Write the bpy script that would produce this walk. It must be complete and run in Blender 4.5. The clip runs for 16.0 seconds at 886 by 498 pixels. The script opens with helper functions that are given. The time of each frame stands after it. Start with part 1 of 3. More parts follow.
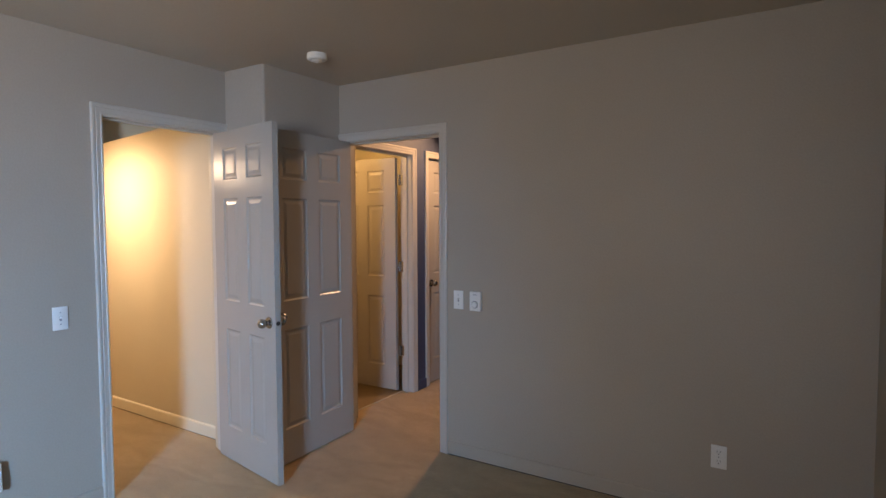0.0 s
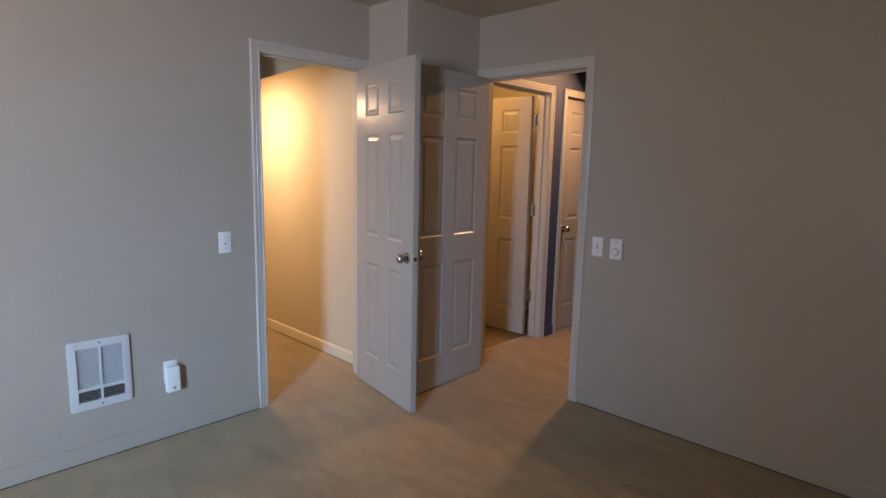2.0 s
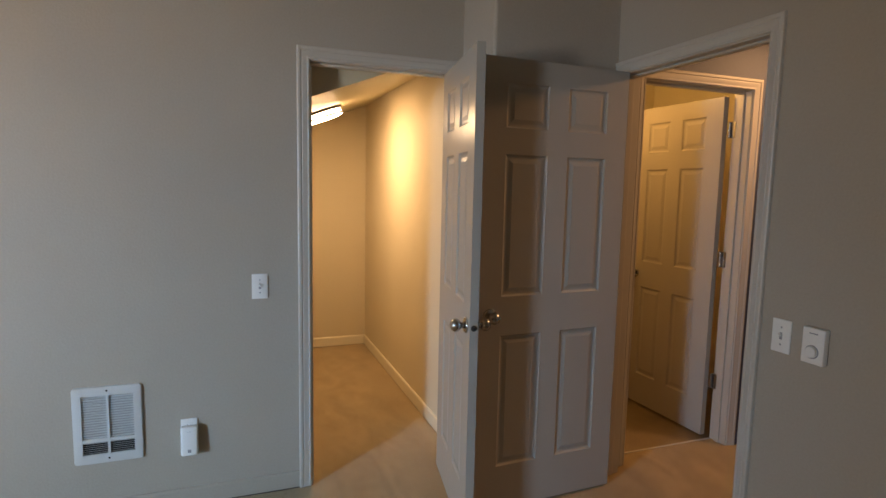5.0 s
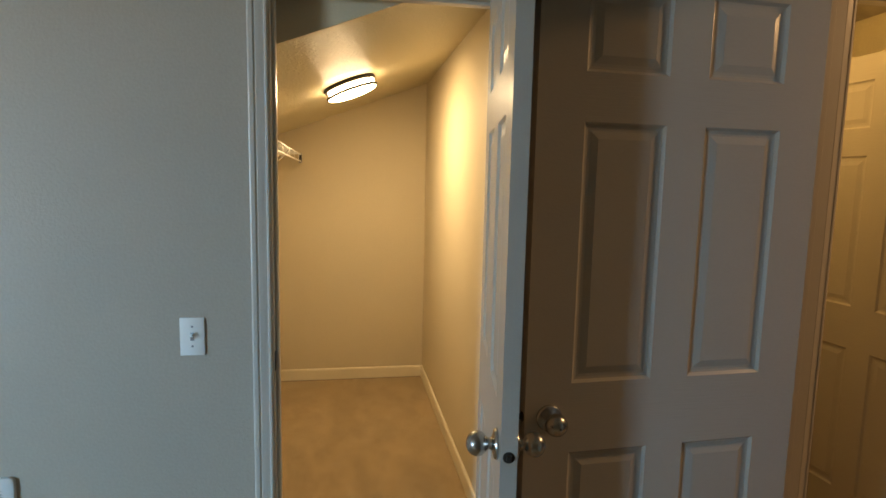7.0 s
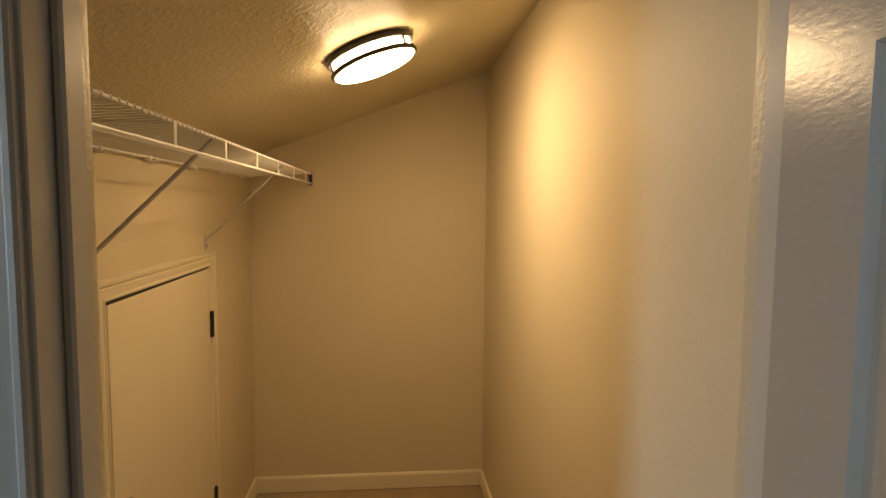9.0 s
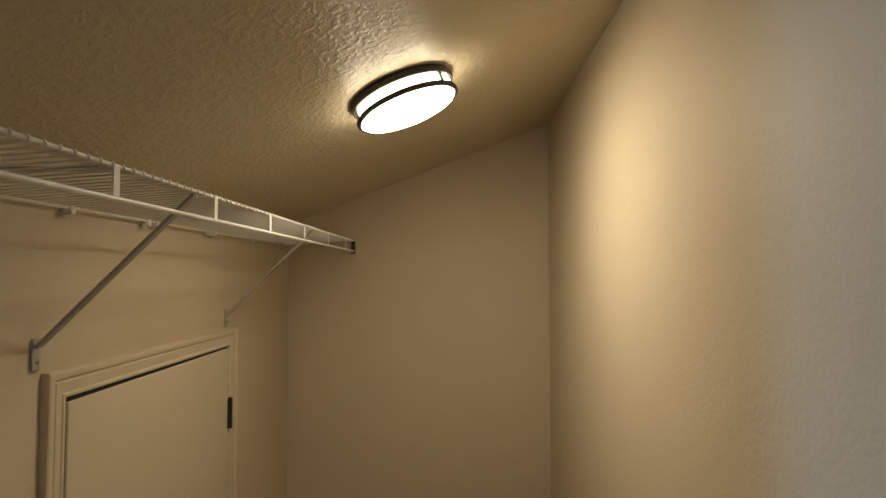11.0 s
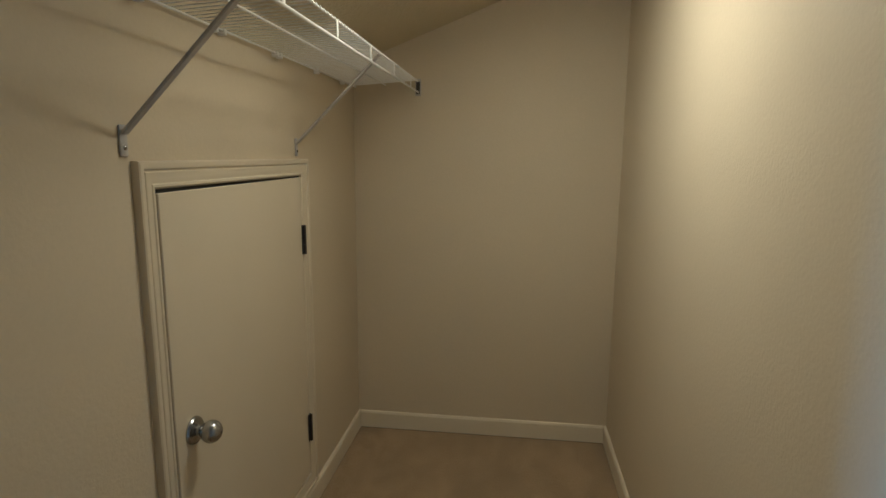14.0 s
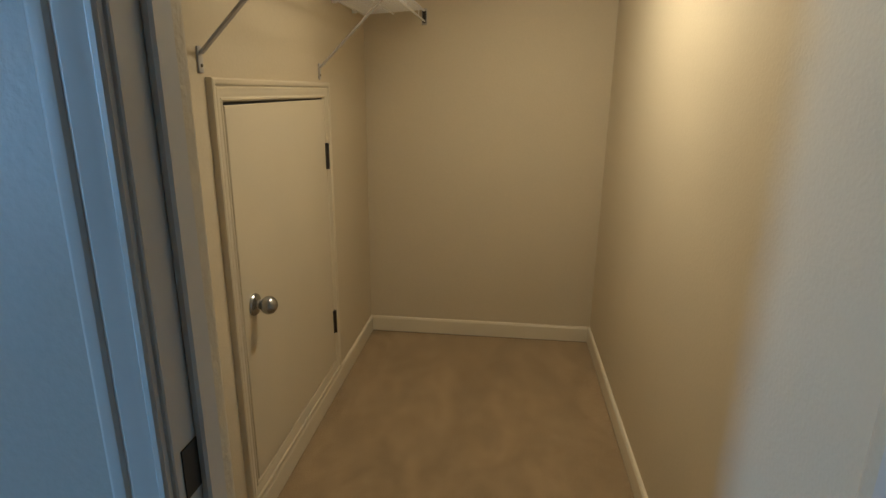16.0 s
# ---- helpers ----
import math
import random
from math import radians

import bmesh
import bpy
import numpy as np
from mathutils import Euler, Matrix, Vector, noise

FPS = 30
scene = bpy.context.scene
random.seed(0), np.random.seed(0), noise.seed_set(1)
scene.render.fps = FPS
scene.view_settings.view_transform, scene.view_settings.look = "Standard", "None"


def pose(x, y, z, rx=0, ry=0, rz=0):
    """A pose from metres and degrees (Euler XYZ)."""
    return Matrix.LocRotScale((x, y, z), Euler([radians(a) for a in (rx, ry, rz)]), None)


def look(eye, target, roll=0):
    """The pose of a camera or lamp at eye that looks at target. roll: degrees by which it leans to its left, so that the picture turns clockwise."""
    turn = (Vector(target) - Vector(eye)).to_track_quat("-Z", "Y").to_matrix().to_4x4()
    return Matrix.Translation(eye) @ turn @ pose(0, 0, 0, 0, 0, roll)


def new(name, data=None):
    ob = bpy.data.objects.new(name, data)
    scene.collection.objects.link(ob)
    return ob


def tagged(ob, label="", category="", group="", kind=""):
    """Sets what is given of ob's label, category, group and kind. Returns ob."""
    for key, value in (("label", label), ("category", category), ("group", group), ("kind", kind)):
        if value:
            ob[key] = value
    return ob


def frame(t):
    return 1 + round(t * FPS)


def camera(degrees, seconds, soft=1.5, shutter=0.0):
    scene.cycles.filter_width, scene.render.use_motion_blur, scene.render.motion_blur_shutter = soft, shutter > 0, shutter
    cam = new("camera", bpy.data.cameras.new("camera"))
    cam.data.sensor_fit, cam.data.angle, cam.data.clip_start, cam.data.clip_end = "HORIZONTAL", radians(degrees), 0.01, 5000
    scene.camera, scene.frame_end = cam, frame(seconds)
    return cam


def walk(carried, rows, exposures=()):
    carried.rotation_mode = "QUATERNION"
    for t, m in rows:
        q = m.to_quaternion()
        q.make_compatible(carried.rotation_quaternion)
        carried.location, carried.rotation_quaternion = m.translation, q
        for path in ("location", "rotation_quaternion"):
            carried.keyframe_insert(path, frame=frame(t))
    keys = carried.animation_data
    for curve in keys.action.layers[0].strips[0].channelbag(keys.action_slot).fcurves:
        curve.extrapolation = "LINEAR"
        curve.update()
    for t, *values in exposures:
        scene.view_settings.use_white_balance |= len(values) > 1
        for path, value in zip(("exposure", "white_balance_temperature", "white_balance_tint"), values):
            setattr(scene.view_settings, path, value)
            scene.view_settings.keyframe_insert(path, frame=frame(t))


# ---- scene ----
cam = camera(77.0, 16.0)
ROWS = [
    (0, (0.114, 2.782, 1.486), (-0.944, 4.476, 1.387), -0.22),
    (0.5, (0.084, 2.753, 1.475), (-1.013, 4.419, 1.326), 0.15),
    (1, (0.056, 2.744, 1.460), (-1.125, 4.344, 1.240), 0.63),
    (1.5, (0.033, 2.756, 1.457), (-1.246, 4.271, 1.194), 1.03),
    (2, (-0.013, 2.776, 1.450), (-1.390, 4.196, 1.155), 1.28),
    (2.5, (-0.056, 2.823, 1.444), (-1.530, 4.136, 1.125), 1.45),
    (3, (-0.122, 2.968, 1.442), (-1.689, 4.172, 1.137), 1.45),
    (3.5, (-0.186, 3.138, 1.453), (-1.839, 4.230, 1.182), 1.30),
    (4, (-0.196, 3.410, 1.459), (-1.930, 4.376, 1.214), 1.20),
    (4.2, (-0.196, 3.533, 1.468), (-1.957, 4.451, 1.231), 1.18),
    (6.3, (-0.814, 4.487, 1.490), (-2.759, 4.890, 1.255), 1.24),
    (6.5, (-0.932, 4.513, 1.492), (-2.881, 4.895, 1.252), 1.23),
    (7, (-1.232, 4.559, 1.482), (-3.188, 4.902, 1.248), 1.23),
    (7.5, (-1.587, 4.623, 1.476), (-3.550, 4.923, 1.239), 1.01),
    (8, (-1.909, 4.621, 1.472), (-3.879, 4.877, 1.236), 0.97),
    (8.5, (-2.201, 4.619, 1.493), (-4.179, 4.839, 1.290), 0.75),
    (9, (-2.471, 4.638, 1.515), (-4.456, 4.828, 1.357), 0.54),
    (9.2, (-2.555, 4.641, 1.524), (-4.542, 4.820, 1.384), 0.39),
    (11.3, (-2.806, 4.719, 1.506), (-4.802, 4.648, 1.616), -0.04),
    (11.5, (-2.814, 4.715, 1.490), (-4.809, 4.619, 1.588), 0.04),
    (12, (-2.835, 4.712, 1.452), (-4.828, 4.553, 1.491), 0.27),
    (12.5, (-2.843, 4.703, 1.410), (-4.834, 4.519, 1.400), 0.34),
    (13, (-2.839, 4.698, 1.385), (-4.816, 4.466, 1.192), 0.53),
    (13.5, (-2.835, 4.693, 1.359), (-4.800, 4.444, 1.081), 0.57),
    (14, (-2.822, 4.682, 1.343), (-4.778, 4.430, 1.010), 0.43),
    (14.5, (-2.795, 4.676, 1.334), (-4.729, 4.427, 0.892), 0.70),
    (15, (-2.739, 4.654, 1.321), (-4.667, 4.418, 0.843), 0.58),
    (15.5, (-2.666, 4.651, 1.315), (-4.584, 4.424, 0.797), 0.75),
    (16, (-2.523, 4.657, 1.303), (-4.434, 4.443, 0.754), 0.60),
]
EXPOSURES = [
    (0.0, 0.42, 7250, 28), (2.0, 0.26, 7950, 33), (3.5, 0.03, 9250, 34), (4.0, 0.01, 9300, 34),
    (6.5, 0.10, 8500, 15), (8.0, -0.10, 8000, 13), (8.5, -0.36, 8600, 16), (9.0, -0.58, 9000, 20),
    (11.3, -1.10, 5550, 11), (13.0, -1.02, 4900, 7), (14.5, -0.78, 5150, 6), (16.0, -0.56, 5700, 8),
]
walk(cam, [(t, look(eye, target, roll)) for t, eye, target, roll in ROWS], EXPOSURES)

# ---- plan, in metres ----
XW = -2.963            # bedroom face of the wall with the closet door
XC = -3.078            # closet face of that wall
XE = 0.445             # window wall
YS = -1.00             # wall behind
YN = 5.764             # bedroom face of the wall to the hallway
YNH = YN + 0.115       # hallway face
ZC = 2.44              # ceiling
CHX, CHY = -2.606, 5.096    # corner of the chase
CL, CR, CB = 3.940, 5.138, -5.357   # closet: low side wall, high side wall, end wall
OY0, OY1, HEAD = 4.341, 5.043, 2.047  # closet door opening
HX0, HX1, HEADH = -2.580, -1.777, 2.037    # hallway door opening
WH = -2.64             # hallway wall with the bathroom door
BY0, BY1 = 5.965, 6.690              # bathroom door opening
SLOPE, ZHI = 0.387, 2.204


def roof(y):
    """Height of the closet's sloping ceiling."""
    return ZHI + SLOPE * (y - CR)


# ---- light ----
world = bpy.data.worlds.new("world")
scene.world = world
world.use_nodes = True
wn = world.node_tree
sky = wn.nodes.new("ShaderNodeTexSky")
sky.sky_type, sky.sun_disc = "NISHITA", False
sky.sun_elevation, sky.sun_rotation = radians(40), radians(250)
wn.links.new(sky.outputs[0], wn.nodes["Background"].inputs[0])
wn.nodes["Background"].inputs[1].default_value = 0.08

sun_data = bpy.data.lights.new("sun", "SUN")
sun_data.energy, sun_data.angle, sun_data.color = 3.0, radians(0.5), (1.0, 0.95, 0.88)
sun = new("sun", sun_data)
sun.matrix_world = look((-20, 8, 20), (0, 2, 0))


def area(name, eye, target, w, h, watts, colour, shape="RECTANGLE", spread=180):
    d = bpy.data.lights.new(name, "AREA")
    d.shape, d.size, d.size_y, d.energy, d.color = shape, w, h, watts, colour
    d.spread = radians(spread)
    o = new(name, d)
    o.matrix_world = look(eye, target)
    return o


WY0, WY1, WZ0, WZ1 = -0.60, 0.30, 0.70, 2.05
WYM = (WY0 + WY1) / 2
area("window_sky_light", (XE + 0.05, WYM, 1.40), (XW, 4.50, 0.30), 0.80, 1.25, 22, (0.11, 0.49, 1.0), spread=52)
area("window_side_light", (XE + 0.055, WYM, 1.39), (XE - 1.0, WYM + 1.2, 1.10), 0.80, 1.25, 42, (0.11, 0.49, 1.0), spread=140)
area("window_ground_light", (XE + 0.06, WYM, 1.38), (XE - 1.0, WYM + 0.95, 2.05), 0.80, 1.25, 56, (1.0, 0.86, 0.50), spread=132)
area("hall_light", (-2.16, 7.18, 2.36), (-2.00, 5.60, 0), 0.16, 0.16, 14.5, (1.0, 0.64, 0.33), "DISK", spread=150)
bath = bpy.data.lights.new("bathroom_light", "POINT")
bath.energy, bath.shadow_soft_size, bath.color = 13, 0.08, (1.0, 0.66, 0.25)
new("bathroom_light", bath).location = (-3.45, 6.02, 2.24)
LAMP_GLOW = 112.0


# ---- materials ----
def material(name, colour, rough=0.6, metal=0.0, spread=0.06, scale=3.0, fine=180.0, bump=0.0, depth=0.002, fine_mix=0.04, spec=0.5, detail=4.0, grain=None):
    m = bpy.data.materials.new(name)
    m.use_nodes = True
    nt = m.node_tree
    b = nt.nodes["Principled BSDF"]
    b.inputs["Roughness"].default_value, b.inputs["Metallic"].default_value = rough, metal
    b.inputs["Specular IOR Level"].default_value = spec
    tc = nt.nodes.new("ShaderNodeTexCoord")
    big = nt.nodes.new("ShaderNodeTexNoise")
    big.inputs["Scale"].default_value, big.inputs["Detail"].default_value = scale, detail
    small = nt.nodes.new("ShaderNodeTexNoise")
    small.inputs["Scale"].default_value, small.inputs["Detail"].default_value = fine, 3.0
    nt.links.new(tc.outputs["Object"], big.inputs["Vector"])
    if grain:
        mp = nt.nodes.new("ShaderNodeMapping")
        mp.inputs["Scale"].default_value = grain
        nt.links.new(tc.outputs["Object"], mp.inputs["Vector"])
        nt.links.new(mp.outputs[0], small.inputs["Vector"])
    else:
        nt.links.new(tc.outputs["Object"], small.inputs["Vector"])
    ramp = nt.nodes.new("ShaderNodeMapRange")
    ramp.inputs[1].default_value, ramp.inputs[2].default_value = 0.3, 0.7
    ramp.inputs[3].default_value, ramp.inputs[4].default_value = 1 - spread, 1 + spread
    nt.links.new(big.outputs["Fac"], ramp.inputs[0])
    ramp2 = nt.nodes.new("ShaderNodeMapRange")
    ramp2.inputs[1].default_value, ramp2.inputs[2].default_value = 0.3, 0.7
    ramp2.inputs[3].default_value, ramp2.inputs[4].default_value = 1 - fine_mix, 1 + fine_mix
    nt.links.new(small.outputs["Fac"], ramp2.inputs[0])
    mul = nt.nodes.new("ShaderNodeMath")
    mul.operation = "MULTIPLY"
    nt.links.new(ramp.outputs[0], mul.inputs[0])
    nt.links.new(ramp2.outputs[0], mul.inputs[1])
    vec = nt.nodes.new("ShaderNodeVectorMath")
    vec.operation = "SCALE"
    vec.inputs[0].default_value = colour
    nt.links.new(mul.outputs[0], vec.inputs["Scale"])
    nt.links.new(vec.outputs[0], b.inputs["Base Color"])
    if bump:
        bp = nt.nodes.new("ShaderNodeBump")
        bp.inputs["Strength"].default_value, bp.inputs["Distance"].default_value = bump, depth
        nt.links.new(small.outputs["Fac"], bp.inputs["Height"])
        nt.links.new(bp.outputs[0], b.inputs["Normal"])
    return m


GREIGE = material("greige_wall_paint", (0.412, 0.362, 0.303), 0.50, spread=0.03, scale=1.2, fine=110, bump=0.4, depth=0.002, fine_mix=0.03)
CEIL = material("ceiling_paint", (0.52, 0.47, 0.405), 0.7, spread=0.03, scale=1.0, fine=80, bump=0.3, depth=0.002, fine_mix=0.03)
CREAM = material("cream_closet_paint", (0.570, 0.492, 0.354), 0.58, spread=0.025, scale=1.5, fine=125, bump=0.30, depth=0.002, fine_mix=0.015, spec=0.22)
RETURN = material("rough_cream_paint", (0.570, 0.492, 0.354), 0.44, spread=0.02, scale=1.5, fine=110, bump=0.6, depth=0.003, fine_mix=0.02)
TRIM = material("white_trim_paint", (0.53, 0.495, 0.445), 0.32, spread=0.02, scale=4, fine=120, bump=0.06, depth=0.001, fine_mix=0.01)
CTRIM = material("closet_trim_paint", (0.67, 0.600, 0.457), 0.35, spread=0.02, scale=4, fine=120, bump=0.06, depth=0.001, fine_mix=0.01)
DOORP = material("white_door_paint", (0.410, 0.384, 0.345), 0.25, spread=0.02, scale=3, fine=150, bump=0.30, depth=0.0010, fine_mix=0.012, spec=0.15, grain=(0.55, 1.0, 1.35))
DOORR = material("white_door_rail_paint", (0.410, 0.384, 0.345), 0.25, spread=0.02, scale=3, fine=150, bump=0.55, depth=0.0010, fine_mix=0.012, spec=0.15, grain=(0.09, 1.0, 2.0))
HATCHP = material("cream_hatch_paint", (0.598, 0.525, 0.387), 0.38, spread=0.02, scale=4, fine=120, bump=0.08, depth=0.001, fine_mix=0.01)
SLATE = material("slate_blue_paint", (0.045, 0.062, 0.125), 0.6, spread=0.04, fine=90, bump=0.2)
BATHP = material("bathroom_cream_paint", (0.66, 0.60, 0.46), 0.55, spread=0.03, fine=90, bump=0.2)
PLASTIC = material("white_plastic", (0.80, 0.80, 0.78), 0.35, spread=0.01, fine_mix=0.01)
ENAMEL = material("white_enamel_steel", (0.58, 0.59, 0.58), 0.35, spread=0.02, fine_mix=0.01)
GREYPL = material("grey_plastic", (0.30, 0.31, 0.33), 0.4, spread=0.02)
CORE = material("pale_grey_heater_core", (0.42, 0.42, 0.41), 0.5, spread=0.03)
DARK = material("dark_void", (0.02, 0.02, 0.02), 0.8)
NICKEL = material("satin_nickel", (0.42, 0.42, 0.42), 0.27, metal=1.0, spread=0.03, fine=300, fine_mix=0.03)
BRONZE = material("dark_bronze", (0.035, 0.031, 0.028), 0.45, metal=0.3, spread=0.1, fine_mix=0.05)
VINYLW = material("white_vinyl_wire", (0.78, 0.77, 0.74), 0.35, spread=0.02)
STRUT = material("painted_steel_strut", (0.42, 0.40, 0.38), 0.4, spread=0.04)
VINYL = material("tan_vinyl_floor", (0.22, 0.16, 0.10), 0.45, spread=0.12, scale=6, fine=90)
GROUND = material("lawn", (0.09, 0.11, 0.05), 0.9, spread=0.3, scale=0.8, fine=20, fine_mix=0.3)


def carpet_material():
    m = material("beige_carpet", (0.310, 0.222, 0.127), 0.95, spread=0.15, scale=15.0, fine=230, bump=0.8, depth=0.005, fine_mix=0.17, spec=0.1, detail=5)
    nt = m.node_tree
    # vacuum tracks and tufts pushed over, stretched along the closet
    big = next(n for n in nt.nodes if n.type == "TEX_NOISE" and abs(n.inputs["Scale"].default_value - 15.0) < 0.1)
    ramp = big.outputs["Fac"].links[0].to_node
    tc = nt.nodes.new("ShaderNodeTexCoord")
    mp = nt.nodes.new("ShaderNodeMapping")
    mp.inputs["Scale"].default_value = (0.7, 1.6, 1.0)
    streak = nt.nodes.new("ShaderNodeTexNoise")
    streak.inputs["Scale"].default_value, streak.inputs["Detail"].default_value, streak.inputs["Distortion"].default_value = 4.2, 4.0, 0.9
    mix = nt.nodes.new("ShaderNodeMix")
    mix.inputs["Factor"].default_value = 0.70
    nt.links.new(tc.outputs["Object"], mp.inputs["Vector"])
    nt.links.new(mp.outputs[0], streak.inputs["Vector"])
    nt.links.new(big.outputs["Fac"], mix.inputs["A"])
    nt.links.new(streak.outputs["Fac"], mix.inputs["B"])
    nt.links.new(mix.outputs["Result"], ramp.inputs[0])
    ramp.inputs[1].default_value, ramp.inputs[2].default_value = 0.38, 0.62
    b = nt.nodes["Principled BSDF"]
    b.inputs["Sheen Weight"].default_value, b.inputs["Sheen Roughness"].default_value = 0.70, 0.45
    b.inputs["Sheen Tint"].default_value = (1.0, 0.88, 0.68, 1.0)
    return m


def knockdown_material():
    """Flat-topped islands of sprayed plaster on the closet's ceiling."""
    m = material("textured_ceiling_paint", (0.595, 0.525, 0.365), 0.42, spread=0.02, fine=60, fine_mix=0.015)
    nt = m.node_tree
    tc = nt.nodes.new("ShaderNodeTexCoord")
    n = nt.nodes.new("ShaderNodeTexNoise")
    n.inputs["Scale"].default_value, n.inputs["Detail"].default_value, n.inputs["Distortion"].default_value = 62, 4.0, 0.35
    r = nt.nodes.new("ShaderNodeMapRange")
    r.interpolation_type = "SMOOTHSTEP"
    r.inputs[1].default_value, r.inputs[2].default_value = 0.44, 0.64
    bp = nt.nodes.new("ShaderNodeBump")
    bp.inputs["Strength"].default_value, bp.inputs["Distance"].default_value = 0.34, 0.004
    nt.links.new(tc.outputs["Object"], n.inputs["Vector"])
    nt.links.new(n.outputs["Fac"], r.inputs[0])
    nt.links.new(r.outputs[0], bp.inputs["Height"])
    nt.links.new(bp.outputs[0], nt.nodes["Principled BSDF"].inputs["Normal"])
    return m


def glow_material(name, colour, strength):
    m = bpy.data.materials.new(name)
    m.use_nodes = True
    b = m.node_tree.nodes["Principled BSDF"]
    b.inputs["Base Color"].default_value = (0.9, 0.88, 0.84, 1)
    b.inputs["Emission Color"].default_value = (*colour, 1)
    b.inputs["Emission Strength"].default_value = strength
    return m


def glass_material():
    m = bpy.data.materials.new("window_glass")
    m.use_nodes = True
    b = m.node_tree.nodes["Principled BSDF"]
    b.inputs["Roughness"].default_value, b.inputs["Transmission Weight"].default_value = 0.0, 1.0
    return m


CARPET, KNOCK, GLASS = carpet_material(), knockdown_material(), glass_material()
GLOW = glow_material("glowing_acrylic", (1.0, 0.81, 0.53), LAMP_GLOW)
GLOW_SIDE = glow_material("glowing_acrylic_side", (1.0, 0.81, 0.53), LAMP_GLOW * 0.36)


# ---- mesh helpers ----
def mesh_of(name, bm, mat, smooth=None):
    me = bpy.data.meshes.new(name)
    bmesh.ops.recalc_face_normals(bm, faces=bm.faces)
    if smooth is not None:
        for fc in bm.faces:
            fc.smooth = True
        for e in bm.edges:
            e.smooth = len(e.link_faces) == 2 and e.calc_face_angle(0) < radians(smooth)
    bm.to_mesh(me)
    bm.free()
    me.materials.append(mat)
    return me


def thing(name, bm, mat, label="", category="", group="", kind="", m=None, smooth=None):
    ob = new(name, mesh_of(name, bm, mat, smooth))
    if m is not None:
        ob.matrix_world = m
    return tagged(ob, label, category, group, kind)


def part(name, bm, mat, parent, label="", m=None, smooth=None):
    ob = new(name, mesh_of(name, bm, mat, smooth))
    ob.parent = parent
    if m is not None:
        ob.matrix_local = m
    return tagged(ob, label)


def shared(name, me, parent, m):
    ob = new(name, me)
    ob.parent = parent
    ob.matrix_local = m
    return ob


def box(bm, x0, y0, z0, x1, y1, z1, bevel=0.0, seg=2):
    m = Matrix.LocRotScale(((x0 + x1) / 2, (y0 + y1) / 2, (z0 + z1) / 2), None, (abs(x1 - x0), abs(y1 - y0), abs(z1 - z0)))
    made = bmesh.ops.create_cube(bm, size=1.0, matrix=m)["verts"]
    if bevel:
        edges = list({e for v in made for e in v.link_edges})
        bmesh.ops.bevel(bm, geom=edges, offset=bevel, segments=seg, affect="EDGES", profile=0.5)
    return bm


def boxes(*rows):
    bm = bmesh.new()
    for r in rows:
        box(bm, *r)
    return bm


def lathe(bm, profile, seg=28, m=None):
    """Turns (radius, height) pairs round z."""
    m = m or Matrix()
    rings = []
    for r, h in profile:
        if r < 1e-6:
            rings.append([bm.verts.new(m @ Vector((0, 0, h)))])
        else:
            rings.append([bm.verts.new(m @ Vector((r * math.cos(2 * math.pi * i / seg), r * math.sin(2 * math.pi * i / seg), h))) for i in range(seg)])
    for a, b in zip(rings, rings[1:]):
        for i in range(seg):
            j = (i + 1) % seg
            if len(a) == 1 and len(b) > 1:
                bm.faces.new((a[0], b[i], b[j]))
            elif len(b) == 1 and len(a) > 1:
                bm.faces.new((a[i], a[j], b[0]))
            elif len(a) > 1:
                bm.faces.new((a[i], a[j], b[j], b[i]))
    return bm


def rod(bm, a, b, r=0.002, seg=6):
    a, b = Vector(a), Vector(b)
    q = (b - a).to_track_quat("Z", "Y").to_matrix().to_4x4()
    return lathe(bm, [(0, 0), (r, 0), (r, (b - a).length), (0, (b - a).length)], seg, Matrix.Translation(a) @ q)


CASING = [(0.000, 0.0), (0.000, 0.0065), (0.003, 0.0090), (0.008, 0.0090), (0.0105, 0.0070), (0.019, 0.0078), (0.031, 0.0120), (0.0335, 0.0120),
          (0.0355, 0.0104), (0.0380, 0.0104), (0.0410, 0.0140), (0.0450, 0.0152), (0.0520, 0.0152), (0.0555, 0.0135), (0.057, 0.0100), (0.057, 0.0)]


def casing(bm, m, path, profile=CASING):
    """A moulding swept along inner corner points (u, v, du, dv); du, dv: the way outwards at each corner, mitred. m: local u, v, out to world."""
    rows = [[bm.verts.new(m @ Vector((u + du * a, v + dv * a, h))) for a, h in profile] for u, v, du, dv in path]
    for a, b in zip(rows, rows[1:]):
        for i in range(len(profile) - 1):
            bm.faces.new((a[i], a[i + 1], b[i + 1], b[i]))
    bm.faces.new(rows[0])
    bm.faces.new(rows[-1][::-1])
    return bm


def door_casing_path(u0, u1, head):
    return [(u0, 0.002, -1, 0), (u0, head, -1, 1), (u1, head, 1, 1), (u1, 0.002, 1, 0)]


def basis(o, u, v, n):
    m = Matrix.Identity(4)
    for i, c in enumerate((u, v, n, o)):
        for k in range(3):
            m[k][i] = c[k]
    return m


